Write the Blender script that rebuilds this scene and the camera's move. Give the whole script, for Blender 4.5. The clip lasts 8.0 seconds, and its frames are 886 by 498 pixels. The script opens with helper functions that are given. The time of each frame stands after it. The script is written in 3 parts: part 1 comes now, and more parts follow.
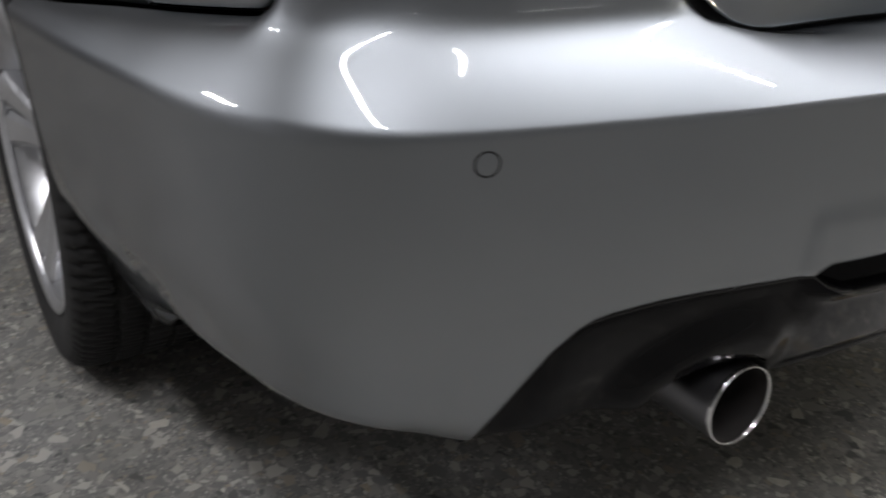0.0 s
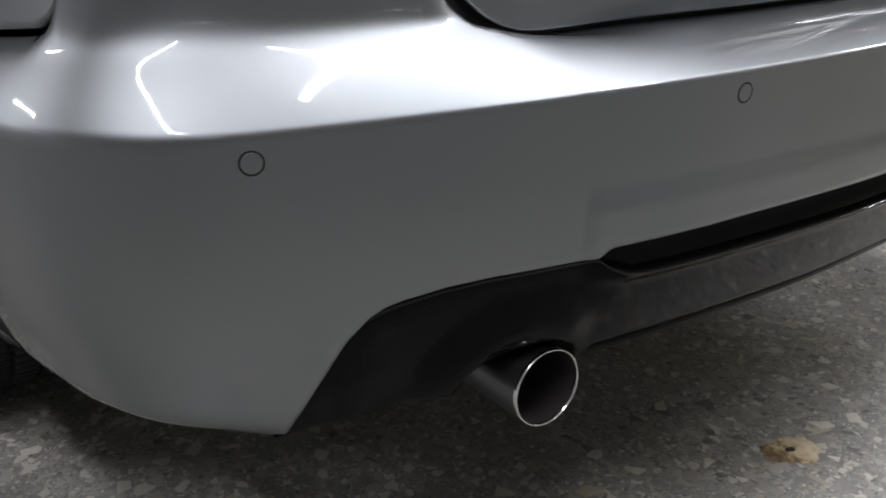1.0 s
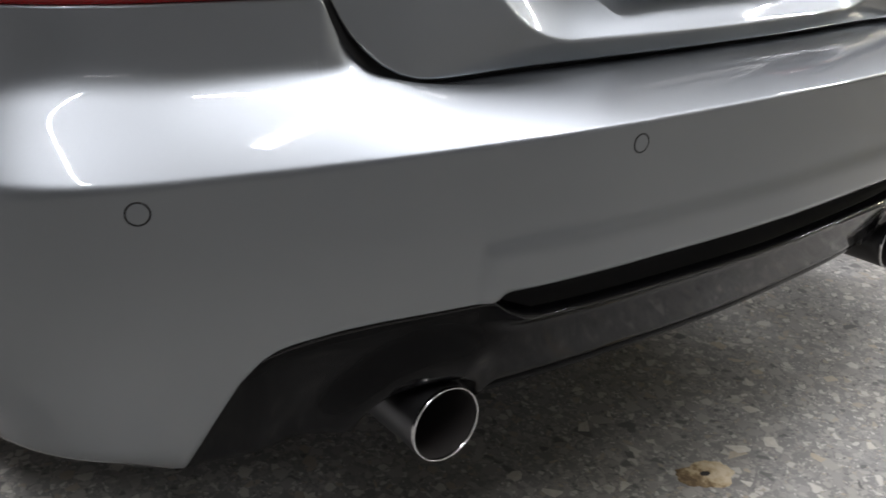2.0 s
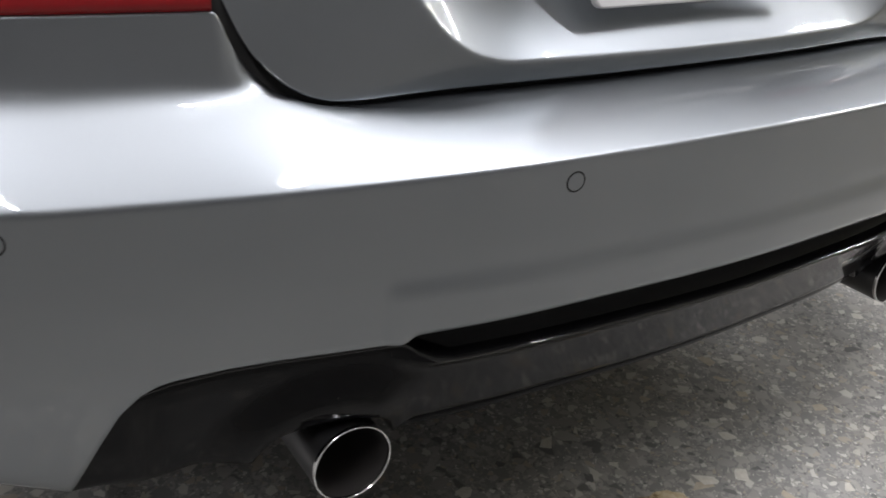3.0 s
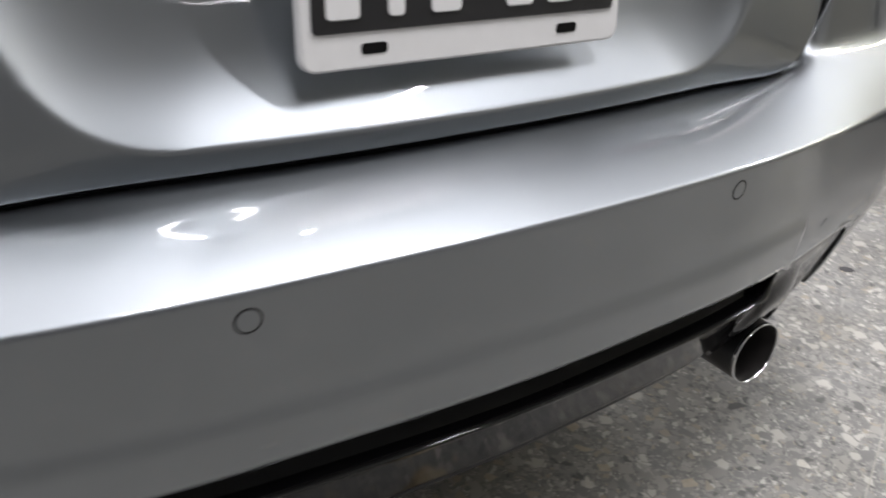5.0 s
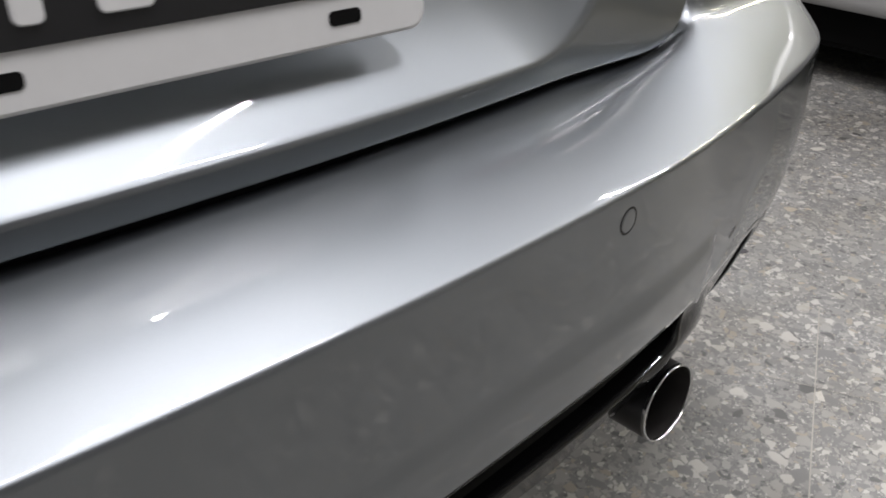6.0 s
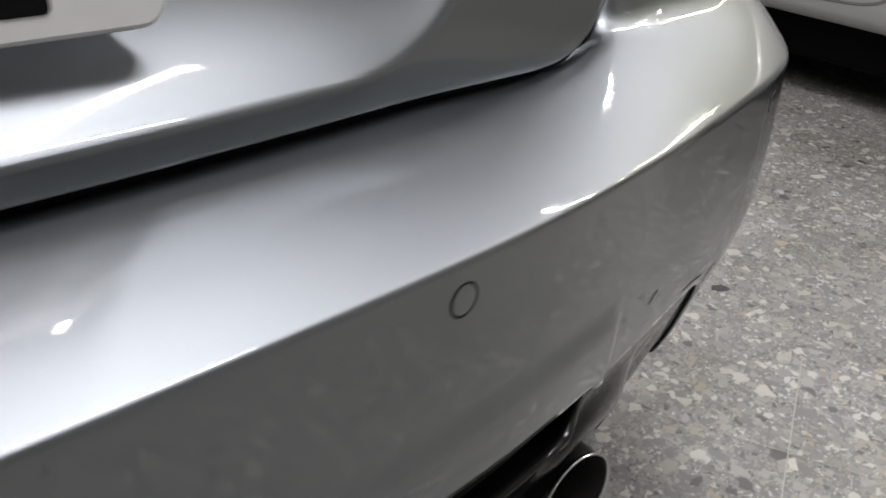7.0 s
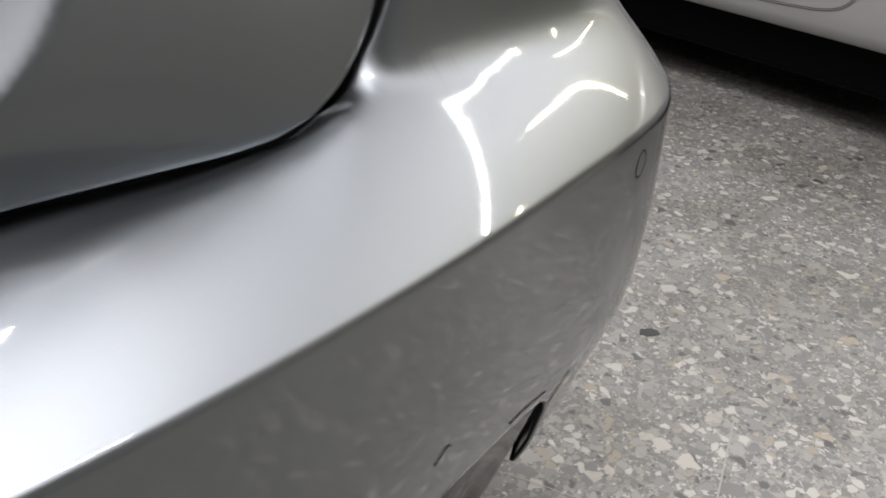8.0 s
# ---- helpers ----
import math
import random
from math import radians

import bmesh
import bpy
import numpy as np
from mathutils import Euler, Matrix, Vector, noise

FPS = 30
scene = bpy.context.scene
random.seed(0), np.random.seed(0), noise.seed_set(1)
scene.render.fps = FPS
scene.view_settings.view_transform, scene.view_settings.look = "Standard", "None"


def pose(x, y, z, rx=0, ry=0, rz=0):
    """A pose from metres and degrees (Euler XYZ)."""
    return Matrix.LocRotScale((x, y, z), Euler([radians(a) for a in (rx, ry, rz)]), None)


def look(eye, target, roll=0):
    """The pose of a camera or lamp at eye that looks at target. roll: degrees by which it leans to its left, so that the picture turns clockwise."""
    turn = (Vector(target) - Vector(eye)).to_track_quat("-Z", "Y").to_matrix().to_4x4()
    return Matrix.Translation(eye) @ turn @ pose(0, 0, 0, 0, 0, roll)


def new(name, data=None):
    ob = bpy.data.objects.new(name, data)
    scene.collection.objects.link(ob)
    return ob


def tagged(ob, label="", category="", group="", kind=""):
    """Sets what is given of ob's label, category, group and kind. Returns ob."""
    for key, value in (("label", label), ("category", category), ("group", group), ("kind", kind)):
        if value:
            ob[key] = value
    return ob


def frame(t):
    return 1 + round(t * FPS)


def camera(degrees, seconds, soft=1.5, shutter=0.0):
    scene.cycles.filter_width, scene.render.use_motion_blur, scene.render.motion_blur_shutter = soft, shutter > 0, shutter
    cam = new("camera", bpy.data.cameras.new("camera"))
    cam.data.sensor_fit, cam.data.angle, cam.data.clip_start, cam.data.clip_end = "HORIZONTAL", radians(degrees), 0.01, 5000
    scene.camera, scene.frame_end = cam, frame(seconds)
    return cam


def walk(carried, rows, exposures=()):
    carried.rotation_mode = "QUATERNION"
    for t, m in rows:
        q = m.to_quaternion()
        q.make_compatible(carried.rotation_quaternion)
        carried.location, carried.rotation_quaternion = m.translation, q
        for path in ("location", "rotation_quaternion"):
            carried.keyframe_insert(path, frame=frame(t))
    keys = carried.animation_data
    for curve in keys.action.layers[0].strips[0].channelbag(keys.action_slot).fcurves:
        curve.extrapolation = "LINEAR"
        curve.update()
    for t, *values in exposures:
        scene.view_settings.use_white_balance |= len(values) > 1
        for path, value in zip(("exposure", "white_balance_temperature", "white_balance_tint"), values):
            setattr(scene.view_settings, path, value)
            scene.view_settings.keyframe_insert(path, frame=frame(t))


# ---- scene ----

cam = camera(52.46, 8.0, soft=1.7, shutter=0.4)
PATH = [
    (0, (-1.0198, -0.3759, 0.772), (-0.0401, 1.1392, -0.091), 2.05),
    (0.5, (-0.9736, -0.4389, 0.7554), (0.1147, 1.0346, -0.0474), -0.37),
    (1, (-0.934, -0.4953, 0.7639), (0.1389, 0.9945, -0.0295), 0.40),
    (1.5, (-0.9053, -0.5203, 0.7812), (0.1926, 0.9582, 0.0009), 1.61),
    (2, (-0.8752, -0.5325, 0.8172), (0.2346, 0.9176, 0.0014), 2.32),
    (2.2, (-0.8558, -0.5377, 0.838), (0.2373, 0.9065, -0.0102), 3.90),
    (3.5, (-0.6384, -0.5214, 0.8718), (0.301, 0.9748, -0.0657), 3.85),
    (4, (-0.5675, -0.5379, 0.8912), (0.3249, 0.9916, -0.0385), 4.32),
    (4.5, (-0.4998, -0.5335, 0.9132), (0.4421, 0.9687, -0.0121), 6.17),
    (5, (-0.422, -0.4455, 0.8969), (0.6203, 0.9594, -0.0726), 5.59),
    (5.2, (-0.3768, -0.3782, 0.883), (0.7575, 0.9375, -0.1081), 5.92),
    (6.3, (-0.1620, -0.2650, 0.8130), (1.0840, 0.9830, -0.1290), 1.80),
    (6.5, (-0.1310, -0.2510, 0.8030), (1.1200, 1.0090, -0.1170), 2.80),
    (7, (-0.0200, -0.2520, 0.7950), (1.1880, 1.0210, -0.1640), 3.70),
    (7.5, (0.0880, -0.2390, 0.8010), (1.3220, 1.0220, -0.1410), 4.60),
    (8, (0.2110, -0.2030, 0.7830), (1.4400, 1.0400, -0.1890), 4.40),
]
walk(cam, [(t, look(eye, target, roll)) for t, eye, target, roll in PATH],
     exposures=[(0, 0.10, 6500, 10), (2.2, 0.34, 6500, 10), (4.5, 0.40, 6500, 10), (5.2, 0.32, 6520, 10), (6.5, -0.14, 6570, 10), (8, -0.02, 6650, 10)])

# ---------------------------------------------------------------- world and lamps
CEIL = 2.85
world = bpy.data.worlds.new("world")
scene.world = world
world.use_nodes = True
world.node_tree.nodes["Background"].inputs[0].default_value = (0.02, 0.02, 0.022, 1)
world.node_tree.nodes["Background"].inputs[1].default_value = 1.0

COOL, WARM = (0.985, 0.967, 1.0), (1.0, 0.91, 0.62)
# fixture: x, y, turn about z, length, width of its glowing face, number of tubes end to end, colour, watts
TUBES_AND_FILLS = [
    (-1.62, -0.65, 90, 1.40, 0.03, 1, COOL, 36), (0.0, -0.27, 52, 1.15, 0.03, 1, COOL, 23),
    (4.00, -0.47, -36, 2.50, 0.026, 2, COOL, 104), (6.55, -1.55, -28, 1.70, 0.02, 1, WARM, 34),
    (7.20, -0.42, 0, 4.80, 0.02, 1, WARM, 72), (1.00, 1.35, 60, 1.2, 0.03, 1, COOL, 45), (0.87, -0.18, -32, 1.00, 0.03, 1, COOL, 31),
    # added fill lamps, unseen even in reflection, brightening the car's side and lid
    (-3.40, 2.60, 90, 1.2, 0.03, 1, COOL, 60),
    (-2.20, -4.20, 0, 1.2, 0.03, 1, COOL, 4), (1.40, -4.20, 0, 1.2, 0.03, 1, COOL, 4), (3.80, -4.00, 0, 1.2, 0.03, 1, COOL, 9), (6.20, -4.00, 0, 1.2, 0.03, 1, COOL, 9),
]
Y_SOUTH = -4.6


def lamp(x, y, turn, length, width, count, colour, watts):
    step = length / count
    for k in range(count):
        data = bpy.data.lights.new("tube_or_fill_light", "AREA")
        data.shape, data.size, data.size_y = "RECTANGLE", step - 0.04 * (count > 1), width
        data.energy, data.color = watts / count, colour
        new("tube_or_fill_light", data).matrix_world = pose(x, y, CEIL - 0.075, 0, 0, turn) @ pose((k + 0.5) * step - length / 2, 0, 0)


for row in TUBES_AND_FILLS:
    lamp(*row)


# ---------------------------------------------------------------- materials
def material(name):
    mat = bpy.data.materials.new(name)
    mat.use_nodes = True
    return mat, mat.node_tree.nodes, mat.node_tree.links, mat.node_tree.nodes["Principled BSDF"]


def put(sock, value):
    sock.default_value = value


def ramp_node(nodes, stops, mode="LINEAR"):
    r = nodes.new("ShaderNodeValToRGB")
    r.color_ramp.interpolation = mode
    el = r.color_ramp.elements
    while len(el) < len(stops):
        el.new(0.5)
    for e, (at, c) in zip(el, stops):
        e.position = at
        e.color = (*c, 1) if len(c) == 3 else c
    return r


def mixed(nodes, links, fac, a, b, blend="MIX"):
    m = nodes.new("ShaderNodeMix")
    m.data_type, m.blend_type = "RGBA", blend
    for sock, v in ((m.inputs[0], fac), (m.inputs[6], a), (m.inputs[7], b)):
        if hasattr(v, "is_linked"):
            links.new(v, sock)
        else:
            sock.default_value = v if not isinstance(v, tuple) else (*v, 1)
    return m.outputs[2]


def math_node(nodes, links, op, a, b=0.0, clamp=False):
    m = nodes.new("ShaderNodeMath")
    m.operation, m.use_clamp = op, clamp
    for sock, v in ((m.inputs[0], a), (m.inputs[1], b)):
        if hasattr(v, "is_linked"):
            links.new(v, sock)
        else:
            sock.default_value = v
    return m.outputs[0]


def noise_node(nodes, links, coord, scale, detail=4, rough=0.55):
    n = nodes.new("ShaderNodeTexNoise")
    put(n.inputs["Scale"], scale), put(n.inputs["Detail"], detail), put(n.inputs["Roughness"], rough)
    links.new(coord, n.inputs["Vector"])
    return n.outputs[0]


def coords(nodes):
    return nodes.new("ShaderNodeTexCoord").outputs["Object"]


def bump_in(nodes, links, bsdf, height, strength, distance):
    b = nodes.new("ShaderNodeBump")
    put(b.inputs["Strength"], strength), put(b.inputs["Distance"], distance)
    links.new(height, b.inputs["Height"])
    links.new(b.outputs[0], bsdf.inputs["Normal"])


def paint(name, colour, rough):
    """Solid car paint with a little dust under a clear coat."""
    mat, nodes, links, bsdf = material(name)
    co = coords(nodes)
    soft = noise_node(nodes, links, co, 7, 3)
    links.new(mixed(nodes, links, math_node(nodes, links, "MULTIPLY", soft, 0.06), colour, (0.42, 0.40, 0.36)), bsdf.inputs["Base Color"])
    links.new(math_node(nodes, links, "ADD", math_node(nodes, links, "MULTIPLY", soft, 0.08), rough - 0.04), bsdf.inputs["Roughness"])
    put(bsdf.inputs["Coat Weight"], 1.0), put(bsdf.inputs["Coat Roughness"], 0.015)
    return mat


def flake_paint(name, colour, rough):
    """Metallic paint: a broad flake lobe over a little pigment, under a clear lacquer with faint dust and orange peel."""
    mat, nodes, links, bsdf = material(name)
    nodes.remove(bsdf)
    co = coords(nodes)
    fine, soft = noise_node(nodes, links, co, 2600, 1), noise_node(nodes, links, co, 7, 3)
    c = mixed(nodes, links, fine, tuple(v * 0.90 for v in colour), tuple(v * 1.10 for v in colour))
    c = mixed(nodes, links, math_node(nodes, links, "MULTIPLY", soft, 0.08), c, (0.42, 0.40, 0.36))
    flake = nodes.new("ShaderNodeBsdfAnisotropic")
    flake.distribution = "BECKMANN"
    put(flake.inputs["Roughness"], rough)
    links.new(c, flake.inputs["Color"])
    pigment = nodes.new("ShaderNodeBsdfDiffuse")
    links.new(c, pigment.inputs["Color"])
    base = nodes.new("ShaderNodeMixShader")
    put(base.inputs[0], 0.06)
    links.new(flake.outputs[0], base.inputs[1]), links.new(pigment.outputs[0], base.inputs[2])
    peel = nodes.new("ShaderNodeBump")
    put(peel.inputs["Strength"], 0.005), put(peel.inputs["Distance"], 0.0005)
    links.new(noise_node(nodes, links, co, 420, 2), peel.inputs["Height"])
    lacquer = nodes.new("ShaderNodeBsdfAnisotropic")
    put(lacquer.inputs["Color"], (1, 1, 1, 1)), put(lacquer.inputs["Roughness"], 0.035)
    links.new(peel.outputs[0], lacquer.inputs["Normal"])
    gloss = nodes.new("ShaderNodeFresnel")
    put(gloss.inputs["IOR"], 1.5)
    top = nodes.new("ShaderNodeMixShader")
    links.new(gloss.outputs[0], top.inputs[0])
    links.new(base.outputs[0], top.inputs[1]), links.new(lacquer.outputs[0], top.inputs[2])
    links.new(top.outputs[0], nodes["Material Output"].inputs["Surface"])
    return mat


def plain(name, colour, rough, metallic=0.0, coat=0.0, grain=0.0, scale=60, vary=0.12):
    mat, nodes, links, bsdf = material(name)
    co = coords(nodes)
    n = noise_node(nodes, links, co, scale, 5)
    links.new(mixed(nodes, links, n, tuple(v * (1 - vary) for v in colour), tuple(min(1, v * (1 + vary)) for v in colour)), bsdf.inputs["Base Color"])
    links.new(math_node(nodes, links, "ADD", math_node(nodes, links, "MULTIPLY", n, 0.14), max(0.0, rough - 0.07)), bsdf.inputs["Roughness"])
    put(bsdf.inputs["Metallic"], metallic), put(bsdf.inputs["Coat Weight"], coat)
    if grain:
        bump_in(nodes, links, bsdf, noise_node(nodes, links, co, scale * 14, 3), grain, 0.001)
    return mat


def terrazzo():
    mat, nodes, links, bsdf = material("terrazzo")
    co = coords(nodes)
    warp = nodes.new("ShaderNodeTexNoise")
    put(warp.inputs["Scale"], 60), put(warp.inputs["Detail"], 3)
    links.new(co, warp.inputs["Vector"])
    shift = nodes.new("ShaderNodeVectorMath")
    shift.operation = "SCALE"
    links.new(warp.outputs["Color"], shift.inputs[0])
    put(shift.inputs["Scale"], 0.012)
    moved = nodes.new("ShaderNodeVectorMath")
    links.new(co, moved.inputs[0]), links.new(shift.outputs[0], moved.inputs[1])
    base = mixed(nodes, links, noise_node(nodes, links, co, 240, 5, 0.7), (0.19, 0.192, 0.19), (0.31, 0.312, 0.305))
    tones = [(0.0, (0.15, 0.15, 0.148)), (0.05, (0.26, 0.26, 0.255)), (0.24, (0.335, 0.332, 0.318)), (0.52, (0.42, 0.412, 0.385)), (0.78, (0.43, 0.39, 0.325)), (0.86, (0.62, 0.60, 0.56))]
    for scale, need, width in ((230, 0.30, 0.05), (120, 0.42, 0.05), (70, 0.58, 0.05), (44, 0.80, 0.05)):
        cell = nodes.new("ShaderNodeTexVoronoi")
        put(cell.inputs["Scale"], scale)
        edge = nodes.new("ShaderNodeTexVoronoi")
        edge.feature = "DISTANCE_TO_EDGE"
        put(edge.inputs["Scale"], scale)
        links.new(moved.outputs[0], cell.inputs["Vector"]), links.new(moved.outputs[0], edge.inputs["Vector"])
        split = nodes.new("ShaderNodeSeparateColor")
        links.new(cell.outputs["Color"], split.inputs[0])
        picked = math_node(nodes, links, "GREATER_THAN", split.outputs[0], need)
        inner = math_node(nodes, links, "MULTIPLY", math_node(nodes, links, "SUBTRACT", edge.outputs["Distance"], width), 14.0, True)
        tone = ramp_node(nodes, tones, "CONSTANT")
        links.new(split.outputs[1], tone.inputs[0])
        base = mixed(nodes, links, math_node(nodes, links, "MULTIPLY", picked, inner), base, tone.outputs[0])
    grime = ramp_node(nodes, [(0.35, (0.57, 0.56, 0.54)), (0.65, (0.73, 0.73, 0.73))])
    links.new(noise_node(nodes, links, co, 4.5, 6), grime.inputs[0])
    links.new(mixed(nodes, links, 1.0, base, grime.outputs[0], "MULTIPLY"), bsdf.inputs["Base Color"])
    links.new(math_node(nodes, links, "ADD", math_node(nodes, links, "MULTIPLY", noise_node(nodes, links, co, 30, 5), 0.25), 0.33), bsdf.inputs["Roughness"])
    bump_in(nodes, links, bsdf, noise_node(nodes, links, co, 500, 3), 0.12, 0.001)
    return mat


SILVER = flake_paint("silver_paint", (0.205, 0.222, 0.240), 0.46)
WHITE = paint("white_paint", (0.36, 0.36, 0.36), 0.35)
GLOSS_BLACK = plain("gloss_black_plastic", (0.004, 0.004, 0.0045), 0.03, scale=7, vary=0.05)
put(GLOSS_BLACK.node_tree.nodes["Principled BSDF"].inputs["Specular IOR Level"], 0.08)
MATTE_BLACK = plain("matte_black_plastic", (0.010, 0.010, 0.011), 0.55, grain=0.3)
RUBBER = plain("tyre_rubber", (0.008, 0.008, 0.008), 0.8, grain=0.3)
DARK_STEEL = plain("dark_chrome", (0.17, 0.17, 0.175), 0.38, 1.0)
SOOT = plain("soot", (0.012, 0.010, 0.009), 0.85)
STEEL = plain("polished_steel", (0.72, 0.72, 0.72), 0.16, 1.0)
ALLOY = plain("alloy", (0.55, 0.56, 0.58), 0.30, 0.85, 0.5)
PLATE_WHITE = plain("plate_white", (0.60, 0.60, 0.60), 0.42, vary=0.05)
PLATE_BLACK = plain("plate_black", (0.010, 0.010, 0.011), 0.30)
# the valance's plastic with raised gloss, to draw a highlight along the lip
LIP_HIGHLIGHT_BLACK = plain("lip_highlight_black", (0.006, 0.006, 0.006), 0.07, scale=7)
SLOT = plain("slot_plastic", (0.004, 0.004, 0.004), 0.8)
SHELL = plain("underbody_coating", (0.006, 0.006, 0.006), 0.9)
put(SHELL.node_tree.nodes["Principled BSDF"].inputs["Specular IOR Level"], 0.05)
ORANGE = plain("orange_enamel", (0.78, 0.22, 0.04), 0.3, coat=0.5)
TERRAZZO = terrazzo()
JOINT = plain("joint_filler", (0.34, 0.325, 0.29), 0.7)
WALL = plain("wall_plaster", (0.45, 0.45, 0.455), 0.85, grain=0.2, scale=6)
CEILING = plain("ceiling_paint", (0.68, 0.67, 0.64), 0.9, grain=0.1, scale=5)
FIXTURE = plain("fixture_enamel", (0.75, 0.75, 0.74), 0.4)


def dried():
    mat, nodes, links, bsdf = material("dried_stain")
    co = coords(nodes)
    tone = ramp_node(nodes, [(0.30, (0.10, 0.065, 0.03)), (0.42, (0.20, 0.14, 0.07)), (0.52, (0.40, 0.32, 0.20)), (0.72, (0.52, 0.45, 0.33))])
    split = nodes.new("ShaderNodeSeparateXYZ")
    links.new(co, split.inputs[0])
    along = math_node(nodes, links, "MULTIPLY", split.outputs[0], 4.5)
    links.new(math_node(nodes, links, "ADD", along, noise_node(nodes, links, co, 55, 5, 0.65)), tone.inputs[0])
    links.new(tone.outputs[0], bsdf.inputs["Base Color"])
    put(bsdf.inputs["Roughness"], 0.8)
    return mat


LEAF = dried()


def lamp_red():
    mat, nodes, links, bsdf = material("red_lens")
    co = coords(nodes)
    links.new(mixed(nodes, links, noise_node(nodes, links, co, 40, 3), (0.15, 0.005, 0.007), (0.24, 0.008, 0.010)), bsdf.inputs["Base Color"])
    put(bsdf.inputs["Roughness"], 0.10), put(bsdf.inputs["Specular IOR Level"], 0.35)
    return mat


RED = lamp_red()
CLEAR = plain("clear_lens_backing", (0.08, 0.075, 0.075), 0.2, 0.3, 1.0, scale=260, vary=0.8)


# ---------------------------------------------------------------- mesh helpers
def mesh_ob(name, verts, faces, mat, smooth=True):
    me = bpy.data.meshes.new(name)
    me.from_pydata([tuple(v) for v in verts], [], faces)
    me.validate()
    mats = mat if isinstance(mat, (list, tuple)) else [mat]
    for m in mats:
        me.materials.append(m)
    me.polygons.foreach_set("use_smooth", [smooth] * len(me.polygons))
    me.update()
    return new(name, me)


def under(ob, parent, label=""):
    ob.parent = parent
    return tagged(ob, label)


def part(name, bm, mat, parent=None, label="", smooth=False):
    me = bpy.data.meshes.new(name)
    bm.to_mesh(me)
    bm.free()
    for m in mat if isinstance(mat, (list, tuple)) else [mat]:
        me.materials.append(m)
    me.polygons.foreach_set("use_smooth", [smooth] * len(me.polygons))
    ob = new(name, me)
    return under(ob, parent, label) if parent else ob


def grid(name, rows, mat, flip=False, closed=False):
    """rows: list of equal lists of points; one sheet of quads."""
    n, k = len(rows), len(rows[0])
    faces = []
    for i in range(n - 1):
        for j in range(k if closed else k - 1):
            q = (i * k + j, i * k + (j + 1) % k, (i + 1) * k + (j + 1) % k, (i + 1) * k + j)
            faces.append(q[::-1] if flip else q)
    return mesh_ob(name, [p for r in rows for p in r], faces, mat)


def thick(ob, metres, offset=-1.0):
    mod = ob.modifiers.new("wall", "SOLIDIFY")
    mod.thickness, mod.offset = metres, offset
    return ob


def box_bm(x0, x1, y0, y1, z0, z1, bevel=0.0, segments=2):
    bm = bmesh.new()
    bmesh.ops.create_cube(bm, size=1)
    for v in bm.verts:
        v.co = ((x0 + x1) / 2 + v.co.x * (x1 - x0), (y0 + y1) / 2 + v.co.y * (y1 - y0), (z0 + z1) / 2 + v.co.z * (z1 - z0))
    if bevel:
        bmesh.ops.bevel(bm, geom=bm.edges[:], offset=bevel, segments=segments, affect="EDGES", profile=0.5)
    return bm


def spline(points, n=16):
    p = np.array(points, float)
    p = np.vstack([2 * p[0] - p[1], p, 2 * p[-1] - p[-2]])
    out = []
    for i in range(1, len(p) - 2):
        a, b, c, d = p[i - 1 : i + 3]
        for t in np.linspace(0, 1, n, endpoint=False):
            out.append(0.5 * (2 * b + (c - a) * t + (2 * a - 5 * b + 4 * c - d) * t * t + (3 * b - a - 3 * c + d) * t**3))
    return np.array(out + [p[-2]])


def smoothstep(v):
    v = min(1.0, max(0.0, v))
    return v * v * (3 - 2 * v)


def fillet(poly, at, r, n=5):
    """The polyline with its corner at that index rounded by n points."""
    a, b, c = (np.array(poly[i], float) for i in (at - 1, at, at + 1))
    u, v = a - b, c - b
    lu, lv = np.linalg.norm(u), np.linalg.norm(v)
    p0, p2 = b + u * min(r / max(lu, 1e-9), 0.48), b + v * min(r / max(lv, 1e-9), 0.48)
    mid = [(1 - t) ** 2 * p0 + 2 * t * (1 - t) * b + t * t * p2 for t in np.linspace(0, 1, n)]
    return list(poly[:at]) + mid + list(poly[at + 1 :])


# ---------------------------------------------------------------- the room
def slab(name, x0, x1, y0, y1, z0, z1, mat):
    return tagged(part(name, box_bm(x0, x1, y0, y1, z0, z1), mat), kind="structure")


X0, X1, Y0, Y1 = -4.2, 10.5, Y_SOUTH, 8.0
tagged(slab("floor", X0, X1, Y0, Y1, -0.12, 0.0, TERRAZZO), "grey terrazzo floor with pale stone chips", "floor")
tagged(slab("ceiling", X0, X1, Y0, Y1, CEIL, CEIL + 0.15, CEILING), "pale grey painted ceiling", "ceiling")
tagged(slab("wall_west", X0 - 0.15, X0, Y0, Y1, 0, CEIL, WALL), "pale grey plaster wall", "wall")
tagged(slab("wall_east", X1, X1 + 0.15, Y0, Y1, 0, CEIL, WALL), "pale grey plaster wall", "wall")
tagged(slab("wall_south", X0, X1, Y0 - 0.15, Y0, 0, CEIL, WALL), "pale grey plaster wall", "wall")
tagged(slab("wall_north", X0, X1, Y1, Y1 + 0.15, 0, CEIL, WALL), "pale grey plaster wall", "wall")

# thin joint strips in the terrazzo, turned against the car
JA = math.radians(24.5)
JU, JV = Vector((math.cos(JA), math.sin(JA), 0)), Vector((-math.sin(JA), math.cos(JA), 0))
